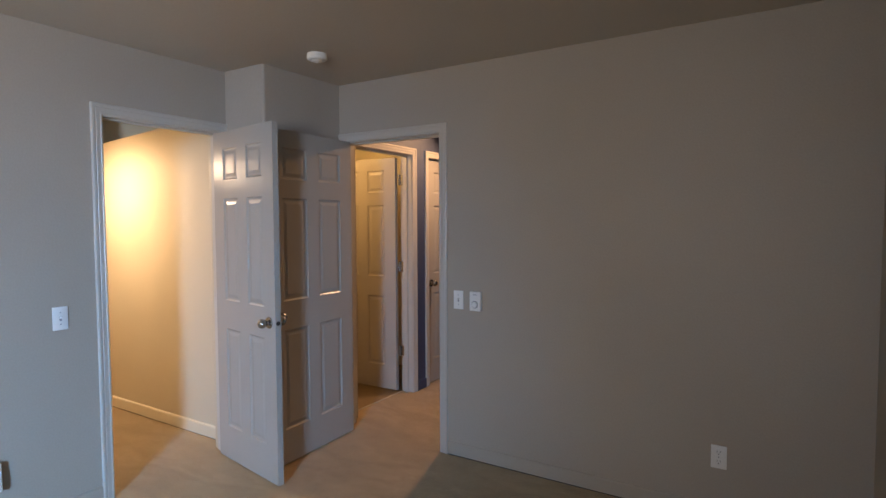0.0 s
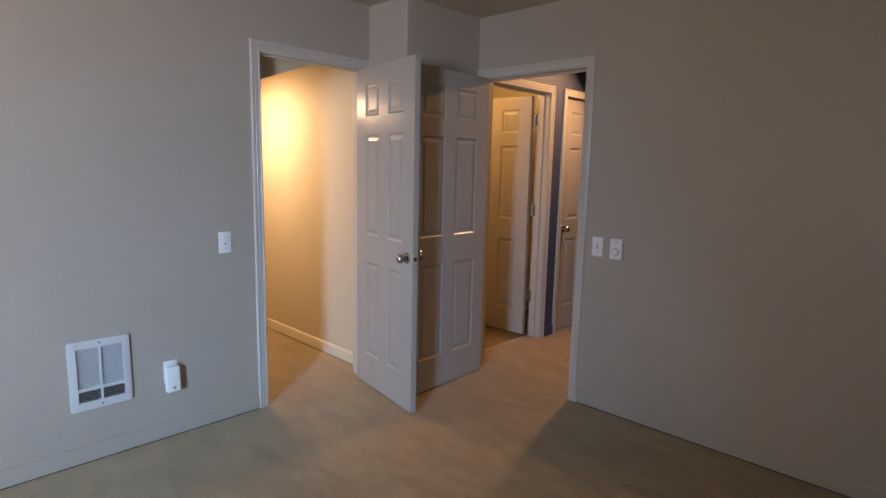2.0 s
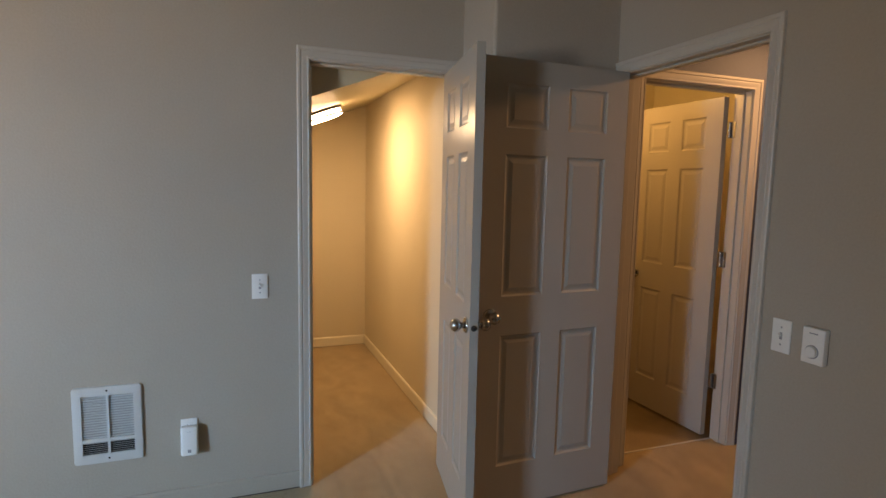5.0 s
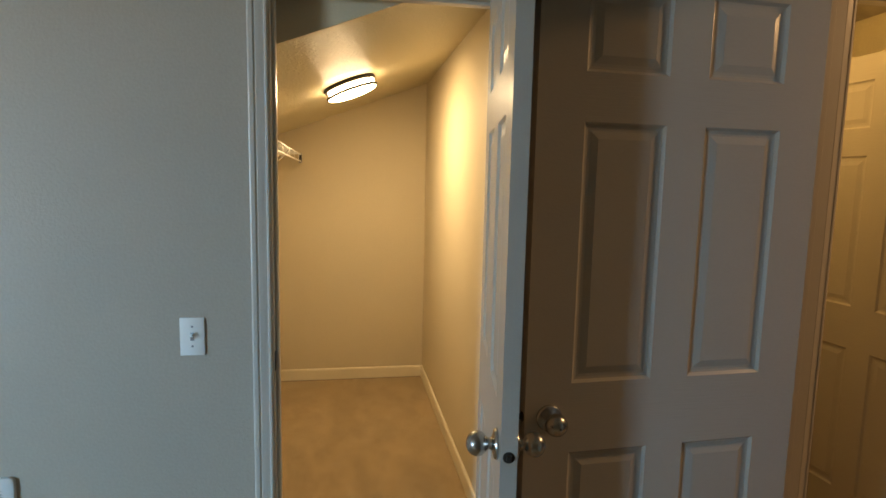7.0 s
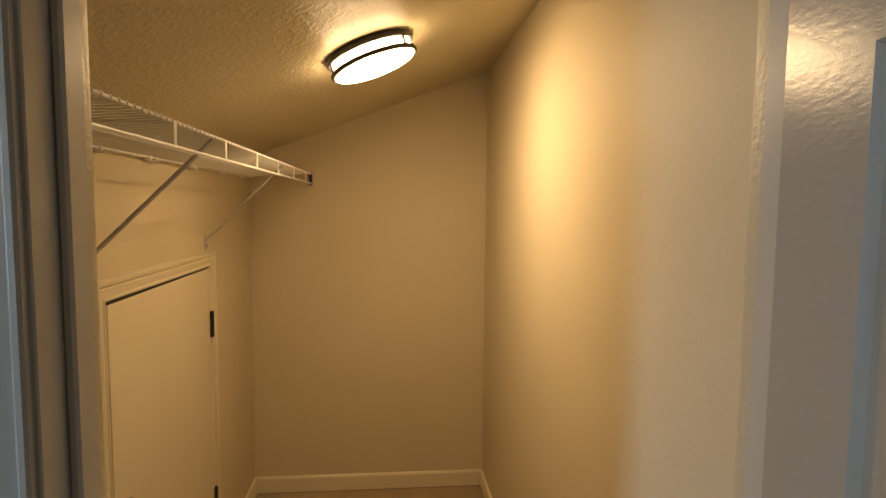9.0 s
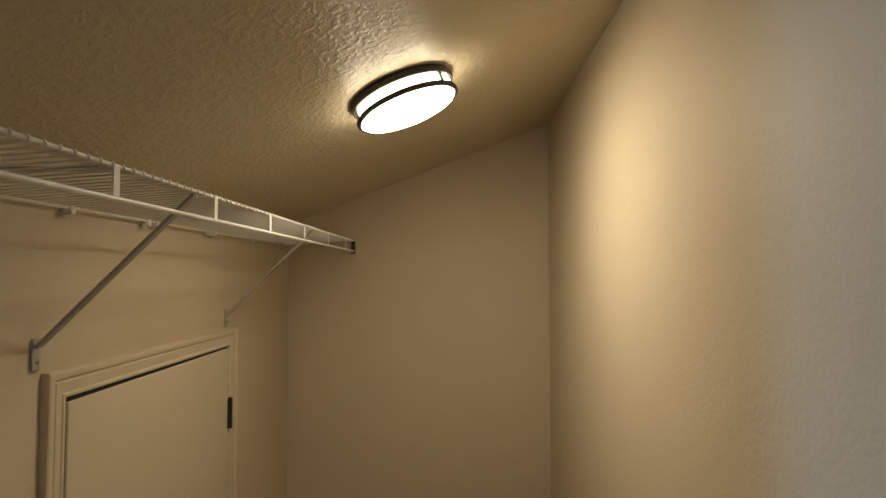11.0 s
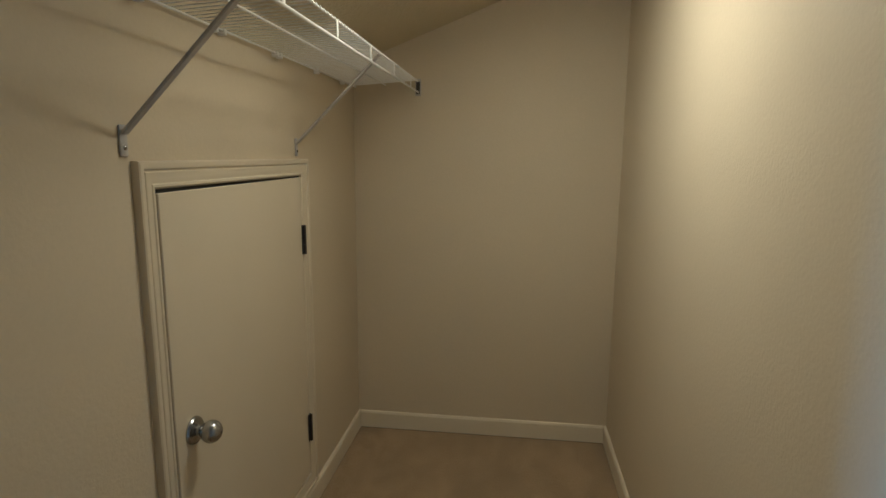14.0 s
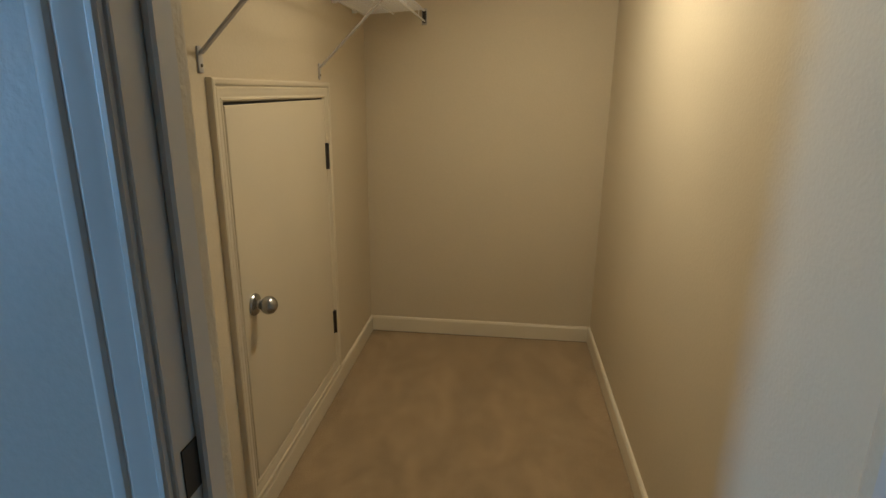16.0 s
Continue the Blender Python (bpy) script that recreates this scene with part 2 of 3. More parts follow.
# ---- setting: floors, walls, ceilings ----
thing("ground", boxes((-300, -300, -0.60, 300, 300, -0.50)), GROUND, "green lawn outside the house", "ground", kind="structure")
thing("floor_carpet", boxes((XC, YS - 0.1, -0.20, XE + 0.1, YNH, 0.0), (CB - 0.1, CL - 0.1, -0.20, XC, CR + 0.1, 0.0), (-2.757, YNH, -0.20, -1.4, 9.1, 0.0)), CARPET,
      "worn beige cut-pile carpet with faint stains", "carpet", kind="structure")
thing("floor_bathroom", boxes((-4.35, YNH + 0.001, -0.20, -2.760, 7.5, -0.006)), VINYL, "brown sheet vinyl bathroom floor", "floor", kind="structure")
thing("wall_west", boxes(
    (XC, YS - 0.1, 0, XW, OY0 - 0.018, ZC), (XC, OY1 + 0.018, 0, XW, YN, ZC), (XC, OY0 - 0.018, HEAD + 0.018, XW, OY1 + 0.018, ZC)),
    GREIGE, "greige painted bedroom wall with a closet doorway", "wall", kind="structure")
thing("wall_north", boxes(
    (XC, YN, 0, HX0 - 0.018, YNH, ZC), (HX1 + 0.018, YN, 0, XE + 0.1, YNH, ZC), (HX0 - 0.018, YN, HEADH + 0.018, HX1 + 0.018, YNH, ZC)),
    GREIGE, "greige painted bedroom wall with a hallway doorway", "wall", kind="structure")
thing("wall_east", boxes(
    (XE, YS - 0.1, 0, XE + 0.12, WY0, ZC), (XE, WY1, 0, XE + 0.12, YN, ZC), (XE, WY0, 0, XE + 0.12, WY1, WZ0), (XE, WY0, WZ1, XE + 0.12, WY1, ZC)),
    GREIGE, "greige painted bedroom wall with a window", "wall", kind="structure")
thing("wall_south", boxes((XW, YS - 0.1, 0, XE, YS, ZC)), GREIGE, "greige painted bedroom wall", "wall", kind="structure")
thing("ceiling", boxes((XC, YS - 0.1, ZC, XE + 0.12, YNH, ZC + 0.1)), CEIL, "off-white painted bedroom ceiling", "ceiling", kind="structure")


def chase():
    bm = bmesh.new()
    r = 0.018
    pts = [(XW, CHY)] + [(CHX - r + r * math.sin(a), CHY + r - r * math.cos(a)) for a in [i * math.pi / 12 for i in range(7)]] + [(CHX, YN), (XW, YN)]
    lo = [bm.verts.new((x, y, 0)) for x, y in pts]
    hi = [bm.verts.new((x, y, ZC)) for x, y in pts]
    for i in range(len(pts) - 1):
        bm.faces.new((lo[i], lo[i + 1], hi[i + 1], hi[i]))
    thing("wall_chase", bm, GREIGE, "boxed-out greige wall corner with a bullnose edge", "wall", kind="structure", smooth=30)


chase()

# closet shell, with its sloping ceiling
thing("wall_closet_low", boxes((CB - 0.1, CL - 0.1, 0, XC, CL, 2.5)), CREAM, "cream painted closet side wall", "wall", kind="structure")
thing("wall_closet_high", boxes((CB - 0.1, CR, 0, XC, CR + 0.1, 2.5)), CREAM, "cream painted closet side wall", "wall", kind="structure")
thing("wall_closet_end", boxes((CB - 0.1, CL, 0, CB, CR, 2.5)), CREAM, "cream painted closet end wall", "wall", kind="structure")


JD = 0.088             # depth of the wooden closet door frame


def closet_front():
    """The closet's own face of the front wall, with bullnose drywall returns behind the door frame and the bulkhead over it."""
    xa, xj, r = XC - 0.012, XW - JD - 0.0015, 0.020
    ob = thing("wall_closet_front", boxes((xa, OY0 - 0.030, HEAD + 0.030, XC - 0.001, OY1 + 0.030, 2.5)), CREAM, "cream painted closet front wall above and beside the doorway", "wall", kind="structure")
    for edge, s, far in ((OY0, -1, CL), (OY1, 1, CR)):
        face = edge + s * 0.004
        arc = [(xa + r - r * math.sin(t), face + s * (r - r * math.cos(t))) for t in [i * math.pi / 16 for i in range(9)]]
        pts = [(xj, edge + s * 0.018), (xj, face)] + arc + [(xa, far), (XC - 0.001, far), (XC - 0.001, edge + s * 0.018)]
        bm = bmesh.new()
        lo = [bm.verts.new((x, y, 0)) for x, y in pts]
        hi = [bm.verts.new((x, y, 2.5)) for x, y in pts]
        for i in range(len(pts)):
            k = (i + 1) % len(pts)
            bm.faces.new((lo[i], lo[k], hi[k], hi[i]))
        part("drywall_return", bm, RETURN, ob, "textured drywall corner with a bullnose edge", smooth=30)
    part("drywall_head", boxes((xa, OY0 - 0.030, HEAD + 0.006, xj, OY1 + 0.030, HEAD + 0.030)), CREAM, ob)


closet_front()


def sloped_ceiling():
    bm = bmesh.new()
    y0, y1 = CL - 0.05, CR + 0.05
    v = [bm.verts.new((x, y, roof(y) + d)) for d in (0, 0.08) for x, y in ((XC - 0.012, y0), (XC - 0.012, y1), (CB - 0.05, y1), (CB - 0.05, y0))]
    for q in ((0, 1, 2, 3), (4, 5, 6, 7), (0, 1, 5, 4), (1, 2, 6, 5), (2, 3, 7, 6), (3, 0, 4, 7)):
        bm.faces.new([v[i] for i in q])
    thing("ceiling_closet", bm, KNOCK, "sloping cream closet ceiling with knockdown texture", "ceiling", kind="structure")
    # the drywall strip that closes the doorway under its head, where the slope comes lower
    bm = bmesh.new()
    ye = CR + (HEAD + 0.014 - ZHI) / SLOPE
    tri = [(OY0 - 0.030, roof(OY0 - 0.030)), (OY0 - 0.030, HEAD + 0.014), (ye, HEAD + 0.014)]
    lo = [bm.verts.new((XC + 0.0015, y, z)) for y, z in tri]
    hi = [bm.verts.new((XC - 0.012, y, z)) for y, z in tri]
    bm.faces.new(lo)
    bm.faces.new(hi[::-1])
    for i in range(3):
        j = (i + 1) % 3
        bm.faces.new((lo[i], lo[j], hi[j], hi[i]))
    thing("trim_bulkhead", bm, CREAM, "painted drywall wedge under the closet door head", "bulkhead", kind="structure")


sloped_ceiling()

# hallway and bathroom shells
D3Y0, D3Y1 = 6.950, 7.665
thing("wall_hall_west", boxes(
    (WH - 0.115, YNH, 0, WH, BY0 - 0.018, ZC), (WH - 0.115, BY1 + 0.018, 0, WH, D3Y0 - 0.018, ZC), (WH - 0.115, D3Y1 + 0.018, 0, WH, 9.0, ZC),
    (WH - 0.115, BY0 - 0.018, HEAD + 0.018, WH, BY1 + 0.018, ZC), (WH - 0.115, D3Y0 - 0.018, HEAD + 0.018, WH, D3Y1 + 0.018, ZC)),
    SLATE, "dark slate blue hallway wall", "wall", kind="structure")
thing("wall_hall_east", boxes((-1.5, YNH, 0, -1.4, 9.0, ZC)), SLATE, "dark slate blue hallway wall", "wall", kind="structure")
thing("wall_hall_end", boxes((WH - 0.115, 9.0, 0, -1.4, 9.1, ZC)), SLATE, "dark slate blue hallway end wall", "wall", kind="structure")
thing("ceiling_hall", boxes((-4.4, YNH, ZC, -1.4, 9.1, ZC + 0.1)), CEIL, "off-white hallway ceiling", "ceiling", kind="structure")
thing("wall_bathroom", boxes((-4.35, YNH, 0, -4.25, 7.4, ZC), (-4.35, 7.4, 0, WH - 0.116, 7.5, ZC), (-4.25, YNH + 0.001, 0, WH - 0.130, YNH + 0.02, ZC),
      (WH - 0.128, BY1 + 0.020, 0, WH - 0.1155, 7.4, ZC), (WH - 0.128, BY0 - 0.020, HEAD + 0.020, WH - 0.1155, BY1 + 0.020, ZC)),
      BATHP, "cream bathroom wall", "wall", kind="structure")
thing("wall_closet_back_room", boxes((WH - 0.20, 7.505, 0, WH - 0.14, D3Y1 + 0.1, ZC)), DARK, "dark space behind the closed hallway door", "wall", kind="structure")


# ---- frames of the doorways ----
def jamb(name, m, w, head, depth, stop, label):
    """Liner boards of an opening w wide with a stop strip. Local: u across, v up, out along the way through."""
    bm = bmesh.new()
    t = 0.018
    for a in ((-t, 0, 0, 0, head + t, depth), (w, 0, 0, w + t, head + t, depth), (0, head, 0, w, head + t, depth)):
        box(bm, *a, bevel=0.0015, seg=1)
    for a in ((0, 0, stop, 0.011, head - 0.011, stop + 0.034), (w - 0.011, 0, stop, w, head - 0.011, stop + 0.034), (0, head - 0.011, stop, w, head, stop + 0.034)):
        box(bm, *a, bevel=0.003, seg=1)
    bmesh.ops.transform(bm, matrix=m, verts=bm.verts)
    return thing(name, bm, TRIM, label, "door frame", kind="structure")


M_CL = basis((XW, OY0, 0), (0, 1, 0), (0, 0, 1), (-1, 0, 0))
jamb("trim_closet_door_frame", M_CL, OY1 - OY0, HEAD, JD, 0.038, "white painted closet door frame with stop")
M_HD = basis((HX0, YN, 0), (1, 0, 0), (0, 0, 1), (0, 1, 0))
jamb("trim_hall_door_frame", M_HD, HX1 - HX0, HEADH, 0.115, 0.04, "white painted hallway door frame with stop")
M_BD = basis((WH, BY0, 0), (0, 1, 0), (0, 0, 1), (-1, 0, 0))
jamb("trim_bathroom_door_frame", M_BD, BY1 - BY0, HEAD, 0.115, 0.042, "white painted bathroom door frame with stop")
M_D3 = basis((WH, D3Y0, 0), (0, 1, 0), (0, 0, 1), (-1, 0, 0))
jamb("trim_hall_closet_frame", M_D3, D3Y1 - D3Y0, HEAD, 0.115, 0.06, "white painted frame of a closed hallway door")

REV = 0.005
bm = casing(bmesh.new(), basis((XW, OY0, 0), (0, 1, 0), (0, 0, 1), (1, 0, 0)),
            door_casing_path(-REV, OY1 - OY0 + REV, HEAD + REV))
thing("trim_closet_casing", bm, TRIM, "white moulded casing round the closet doorway", "door casing", kind="structure", smooth=25)
bm = casing(bmesh.new(), basis((HX0, YN, 0), (1, 0, 0), (0, 0, 1), (0, -1, 0)), door_casing_path(0.002, HX1 - HX0 + REV, HEADH + REV))
thing("trim_hall_casing", bm, TRIM, "white moulded casing round the hallway doorway", "door casing", kind="structure", smooth=25)
bm = casing(bmesh.new(), basis((WH, BY0, 0), (0, 1, 0), (0, 0, 1), (1, 0, 0)), door_casing_path(-REV, BY1 - BY0 + REV, HEAD + REV))
thing("trim_bathroom_casing", bm, TRIM, "white moulded casing round the bathroom doorway", "door casing", kind="structure", smooth=25)
bm = casing(bmesh.new(), basis((WH, D3Y0, 0), (0, 1, 0), (0, 0, 1), (1, 0, 0)), door_casing_path(-REV, D3Y1 - D3Y0 + REV, HEAD + REV))
thing("trim_hall_closet_casing", bm, TRIM, "white moulded casing of the closed hallway door", "door casing", kind="structure", smooth=25)
thing("trim_threshold", boxes((WH - 0.112, BY0, -0.006, WH - 0.102, BY1, 0.004)), TRIM, "pale metal edge strip between carpet and vinyl", "threshold", kind="structure")


def baseboard(name, a, b, n, mat, label, h=0.088, t=0.013, gap=0.007):
    """A skirting board from a to b on the floor; n points into the room."""
    a, b, n = Vector((*a, 0)), Vector((*b, 0)), Vector((*n, 0))
    prof = [(0, gap), (t, gap), (t, h - 0.010), (t - 0.004, h - 0.002), (t - 0.007, h), (0, h)]
    bm = bmesh.new()
    ra = [bm.verts.new(a + n * d + Vector((0, 0, z))) for d, z in prof]
    rb = [bm.verts.new(b + n * d + Vector((0, 0, z))) for d, z in prof]
    for i in range(len(prof)):
        j = (i + 1) % len(prof)
        bm.faces.new((ra[i], ra[j], rb[j], rb[i]))
    bm.faces.new(ra)
    bm.faces.new(rb[::-1])
    ob = thing(name, bm, mat, label, "baseboard", kind="structure", smooth=20)
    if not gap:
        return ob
    # near-black strip filling the gap under the board, as the shade there
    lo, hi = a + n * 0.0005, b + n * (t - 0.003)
    part("gap_shade", boxes((min(lo.x, hi.x), min(lo.y, hi.y), 0.0005, max(lo.x, hi.x), max(lo.y, hi.y), gap - 0.0002)), DARK, ob, "dark strip put in the gap above the carpet as its shade")
    return ob


GB, WB = "greige painted baseboard along the bedroom wall", "white baseboard along the closet wall"
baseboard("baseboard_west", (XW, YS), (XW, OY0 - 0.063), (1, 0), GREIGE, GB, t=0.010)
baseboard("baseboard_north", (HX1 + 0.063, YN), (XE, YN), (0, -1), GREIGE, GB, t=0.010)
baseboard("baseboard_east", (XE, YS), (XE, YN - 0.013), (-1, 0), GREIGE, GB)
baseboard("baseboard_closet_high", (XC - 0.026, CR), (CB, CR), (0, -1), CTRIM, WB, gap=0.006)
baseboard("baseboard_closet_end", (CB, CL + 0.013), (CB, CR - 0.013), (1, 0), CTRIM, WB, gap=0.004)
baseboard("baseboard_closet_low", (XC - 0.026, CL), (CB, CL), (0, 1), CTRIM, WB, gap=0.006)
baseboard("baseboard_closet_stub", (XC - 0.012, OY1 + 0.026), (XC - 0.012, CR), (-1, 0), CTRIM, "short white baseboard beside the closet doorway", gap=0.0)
baseboard("baseboard_hall", (WH, BY1 + 0.063), (WH, D3Y0 - 0.063), (1, 0), SLATE, "dark blue painted hallway baseboard")


# ---- doors ----
KNOB = [(0, 0), (0.033, 0), (0.033, 0.004), (0.0305, 0.008), (0.021, 0.010), (0.0135, 0.013), (0.0120, 0.018), (0.0125, 0.021)] + \
       [(0.0270 * math.sin(radians(a)), 0.0445 - 0.0245 * math.cos(radians(a))) for a in range(30, 180, 10)] + [(0, 0.0690)]


def knob(parent, m):
    """Rosette and ball of a door knob; m's z points out of the door."""
    k = part("door_knob", lathe(bmesh.new(), KNOB[6:], 32), NICKEL, parent, "satin nickel round door knob", m, 40)
    part("rosette", lathe(bmesh.new(), KNOB[:7], 28), NICKEL, k, smooth=30)
    bm = bmesh.new()
    lathe(bm, [(0, 0.0690), (0.003, 0.0688), (0.003, 0.066)], 10)
    part("privacy_hole", bm, BRONZE, k)
    return k


def hinge(parent, z, x, y, leaf_dir, mat=NICKEL, h=0.089):
    bm = bmesh.new()
    for i in range(5):
        lathe(bm, [(0, 0), (0.0055, 0), (0.0055, h / 5 - 0.001), (0, h / 5 - 0.001)], 12, Matrix.Translation((x, y, z + i * h / 5)))
    box(bm, x, y - 0.0015, z, x + leaf_dir * 0.022, y + 0.0015, z + h)
    return part("hinge", bm, mat, parent, "dull metal butt hinge", smooth=40)


def panel_mesh(w, h, mat, s):
    """A sunk and raised panel for a hole w by h; s: side of the door it faces (+1, -1 along y)."""
    bm = bmesh.new()
    rings = [(0, 0), (0.0025, 0.0025), (0.007, 0.0065), (0.013, 0.0075), (0.020, 0.0072), (0.038, 0.0030)]
    rows = [[bm.verts.new((x, -s * d, z)) for x, z in ((o, o), (w - o, o), (w - o, h - o), (o, h - o))] for o, d in rings]
    for a, b in zip(rows, rows[1:]):
        for i in range(4):
            j = (i + 1) % 4
            bm.faces.new((a[i], a[j], b[j], b[i]))
    bm.faces.new(rows[-1])
    return mesh_of("panel", bm, mat)


def panel_door(name, w, label, m, mat, knob_u=None, hinge_mat=NICKEL, knobs=(1, -1), H0=0.012, hinges=(), hinge_side=1):
    """Six-panel door. Local: x from the hinge edge to the free edge, y thickness 0..0.035, z up."""
    T, top = 0.035, 2.034
    st, mid = 0.117, 0.104
    pw = (w - 2 * st - mid) / 2
    cols = [(st, st + pw), (w - st - pw, w - st)]
    rws = [(0.220, 0.832), (1.008, 1.630), (1.742, 1.932)]
    us = [0, *[c for p in cols for c in p], w]
    zs = [H0, *[c for p in rws for c in p], top]
    bm = bmesh.new()
    for y in (0.0, T):
        grid = [[bm.verts.new((u, y, z)) for z in zs] for u in us]
        for i in range(len(us) - 1):
            for j in range(len(zs) - 1):
                if i % 2 and j % 2:
                    continue
                fc = bm.faces.new((grid[i][j], grid[i + 1][j], grid[i + 1][j + 1], grid[i][j + 1]))
                fc.material_index = 1 if 0 < i < len(us) - 2 and not j % 2 else 0
        if y == 0.0:
            g0 = grid
    g1 = grid
    n, k = len(us) - 1, len(zs) - 1
    for i in range(n):
        bm.faces.new((g0[i][0], g0[i + 1][0], g1[i + 1][0], g1[i][0]))
        bm.faces.new((g0[i][k], g0[i + 1][k], g1[i + 1][k], g1[i][k]))
    for j in range(k):
        bm.faces.new((g0[0][j], g0[0][j + 1], g1[0][j + 1], g1[0][j]))
        bm.faces.new((g0[n][j], g0[n][j + 1], g1[n][j + 1], g1[n][j]))
    rim = [e for e in bm.edges if len(e.link_faces) == 2 and e.calc_face_angle(0) > 1.0]
    bmesh.ops.bevel(bm, geom=rim, offset=0.002, segments=2, affect="EDGES", profile=0.5)
    d = thing(name, bm, mat, label, "door", kind="structure", m=m, smooth=20)
    d.data.materials.append(DOORR)
    for s, y in ((1, T), (-1, 0.0)):
        for z0, z1 in rws:
            me = panel_mesh(pw, z1 - z0, mat, s)
            for u0, _ in cols:
                shared("panel", me, d, Matrix.Translation((u0, y, z0)))
    ku = w - 0.062 if knob_u is None else knob_u
    for s in knobs:
        knob(d, Matrix.Translation((ku, T if s > 0 else 0.0, 0.925)) @ pose(0, 0, 0, -90 if s > 0 else 90))
    bm = bmesh.new()
    lathe(bm, [(0.0, 0.0012), (0.0105, 0.0012), (0.0125, 0.0006), (0.0125, -0.004), (0, -0.004)], 20)
    box(bm, -0.006, -0.005, 0.0, 0.006, 0.005, 0.008, 0.001, 1)
    part("latch", bm, BRONZE, d, "dark latch bolt in the door edge", Matrix.Translation((w, T / 2, 0.925)) @ pose(0, 0, 0, 0, 90, 0))
    for z in hinges:
        hinge(d, z, -0.004, T + 0.002 if hinge_side > 0 else -0.002, 1, hinge_mat)
    return d


# closet door: hinged beside the chase, open into the bedroom by 80 degrees
closet_w = 0.678
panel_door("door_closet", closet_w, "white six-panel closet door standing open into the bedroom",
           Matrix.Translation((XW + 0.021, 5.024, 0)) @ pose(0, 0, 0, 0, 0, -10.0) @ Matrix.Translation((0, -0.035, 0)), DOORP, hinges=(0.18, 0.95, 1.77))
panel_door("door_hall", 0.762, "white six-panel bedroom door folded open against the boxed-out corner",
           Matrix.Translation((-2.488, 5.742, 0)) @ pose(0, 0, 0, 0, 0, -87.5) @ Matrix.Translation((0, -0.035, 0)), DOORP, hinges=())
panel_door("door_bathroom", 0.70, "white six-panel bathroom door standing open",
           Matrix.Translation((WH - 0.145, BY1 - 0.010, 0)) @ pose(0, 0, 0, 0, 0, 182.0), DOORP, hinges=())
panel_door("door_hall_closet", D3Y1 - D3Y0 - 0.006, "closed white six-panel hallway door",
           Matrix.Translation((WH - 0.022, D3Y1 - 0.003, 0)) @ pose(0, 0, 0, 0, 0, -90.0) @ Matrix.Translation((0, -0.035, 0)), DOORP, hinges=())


# ---- fittings on the bedroom walls ----
def heater():
    """Wall heater with a louvred steel grille. Local: x across, y up, z out of the wall."""
    w, h = 0.264, 0.340
    m = basis((XW, 3.341, 0.263), (0, 1, 0), (0, 0, 1), (1, 0, 0))
    us = [0, 0.034, 0.128, 0.138, 0.232, w]
    vs = [0, 0.041, 0.095, 0.110, 0.302, h]
    bm = bmesh.new()
    grid = [[bm.verts.new((u, v, 0.012)) for v in vs] for u in us]
    for i in range(5):
        for j in range(5):
            if i in (1, 3) and j in (1, 3):
                continue
            bm.faces.new((grid[i][j], grid[i + 1][j], grid[i + 1][j + 1], grid[i][j + 1]))
    ext = bmesh.ops.extrude_edge_only(bm, edges=[e for e in bm.edges if len(e.link_faces) == 1])
    for v in (g for g in ext["geom"] if isinstance(g, bmesh.types.BMVert)):
        v.co.z = 0.0
    corner = [e for e in bm.edges if abs(e.verts[0].co.z - e.verts[1].co.z) > 0.01 and min(e.verts[0].co.x, abs(w - e.verts[0].co.x)) < 0.001
              and min(e.verts[0].co.y, abs(h - e.verts[0].co.y)) < 0.001]
    bmesh.ops.bevel(bm, geom=corner, offset=0.012, segments=4, affect="EDGES", profile=0.5)
    rim = [e for e in bm.edges if len(e.link_faces) == 2 and e.calc_face_angle(0) > 1.2 and min(v.co.z for v in e.verts) > 0.011
           and (min(e.verts[0].co.x, w - e.verts[0].co.x) < 0.02 or min(e.verts[0].co.y, h - e.verts[0].co.y) < 0.02)]
    bmesh.ops.bevel(bm, geom=rim, offset=0.004, segments=2, affect="EDGES", profile=0.5)
    ob = thing("wall_heater", bm, ENAMEL, "white enamelled wall heater with a louvred grille", "heater", m=m, smooth=35)
    part("grille_back", boxes((0.03, 0.105, 0.0005, 0.238, 0.305, 0.002)), CORE, ob, "grey heater core behind the louvres")
    part("outlet_back", boxes((0.03, 0.038, 0.0005, 0.238, 0.100, 0.002)), DARK, ob, "dark warm-air outlet behind the lower louvres")

    def slat(depth):
        b = bmesh.new()
        p = [(0.0025, 0.0), (0.0085, depth), (0.0095, depth), (0.0035, 0.0)]
        rows = [[b.verts.new((x, y, z)) for z, y in p] for x in (0, 0.094)]
        for i in range(4):
            b.faces.new((rows[0][i], rows[0][(i + 1) % 4], rows[1][(i + 1) % 4], rows[1][i]))
        return mesh_of("louvre", b, ENAMEL)
    a, b2 = slat(0.0080), slat(0.0042)
    for x in (0.035, 0.139):
        for i in range(17):
            shared("louvre", a, ob, Matrix.Translation((x, 0.1125 + i * 0.0111, 0)))
        for i in range(6):
            shared("louvre", b2, ob, Matrix.Translation((x, 0.0455 + i * 0.0085, 0)))
    for v in (0.020, 0.322):
        part("screw", lathe(bmesh.new(), [(0, 0.0145), (0.003, 0.014), (0.0045, 0.012), (0, 0.012)], 12), BRONZE, ob, "", Matrix.Translation((w / 2, v, 0)), 40)


heater()


def plate(name, m, w, h, label, category, group=""):
    bm = box(bmesh.new(), 0, 0, 0, w, h, 0.006, 0.0025, 2)
    return thing(name, bm, PLASTIC, label, category, group, m=m, smooth=40)


def screw(ob, x, y, z=0.006, mat=GREYPL):
    part("screw", lathe(bmesh.new(), [(0, 0.0012), (0.0025, 0.001), (0.0034, 0), (0, 0)], 10), mat, ob, "", Matrix.Translation((x, y, z)), 40)


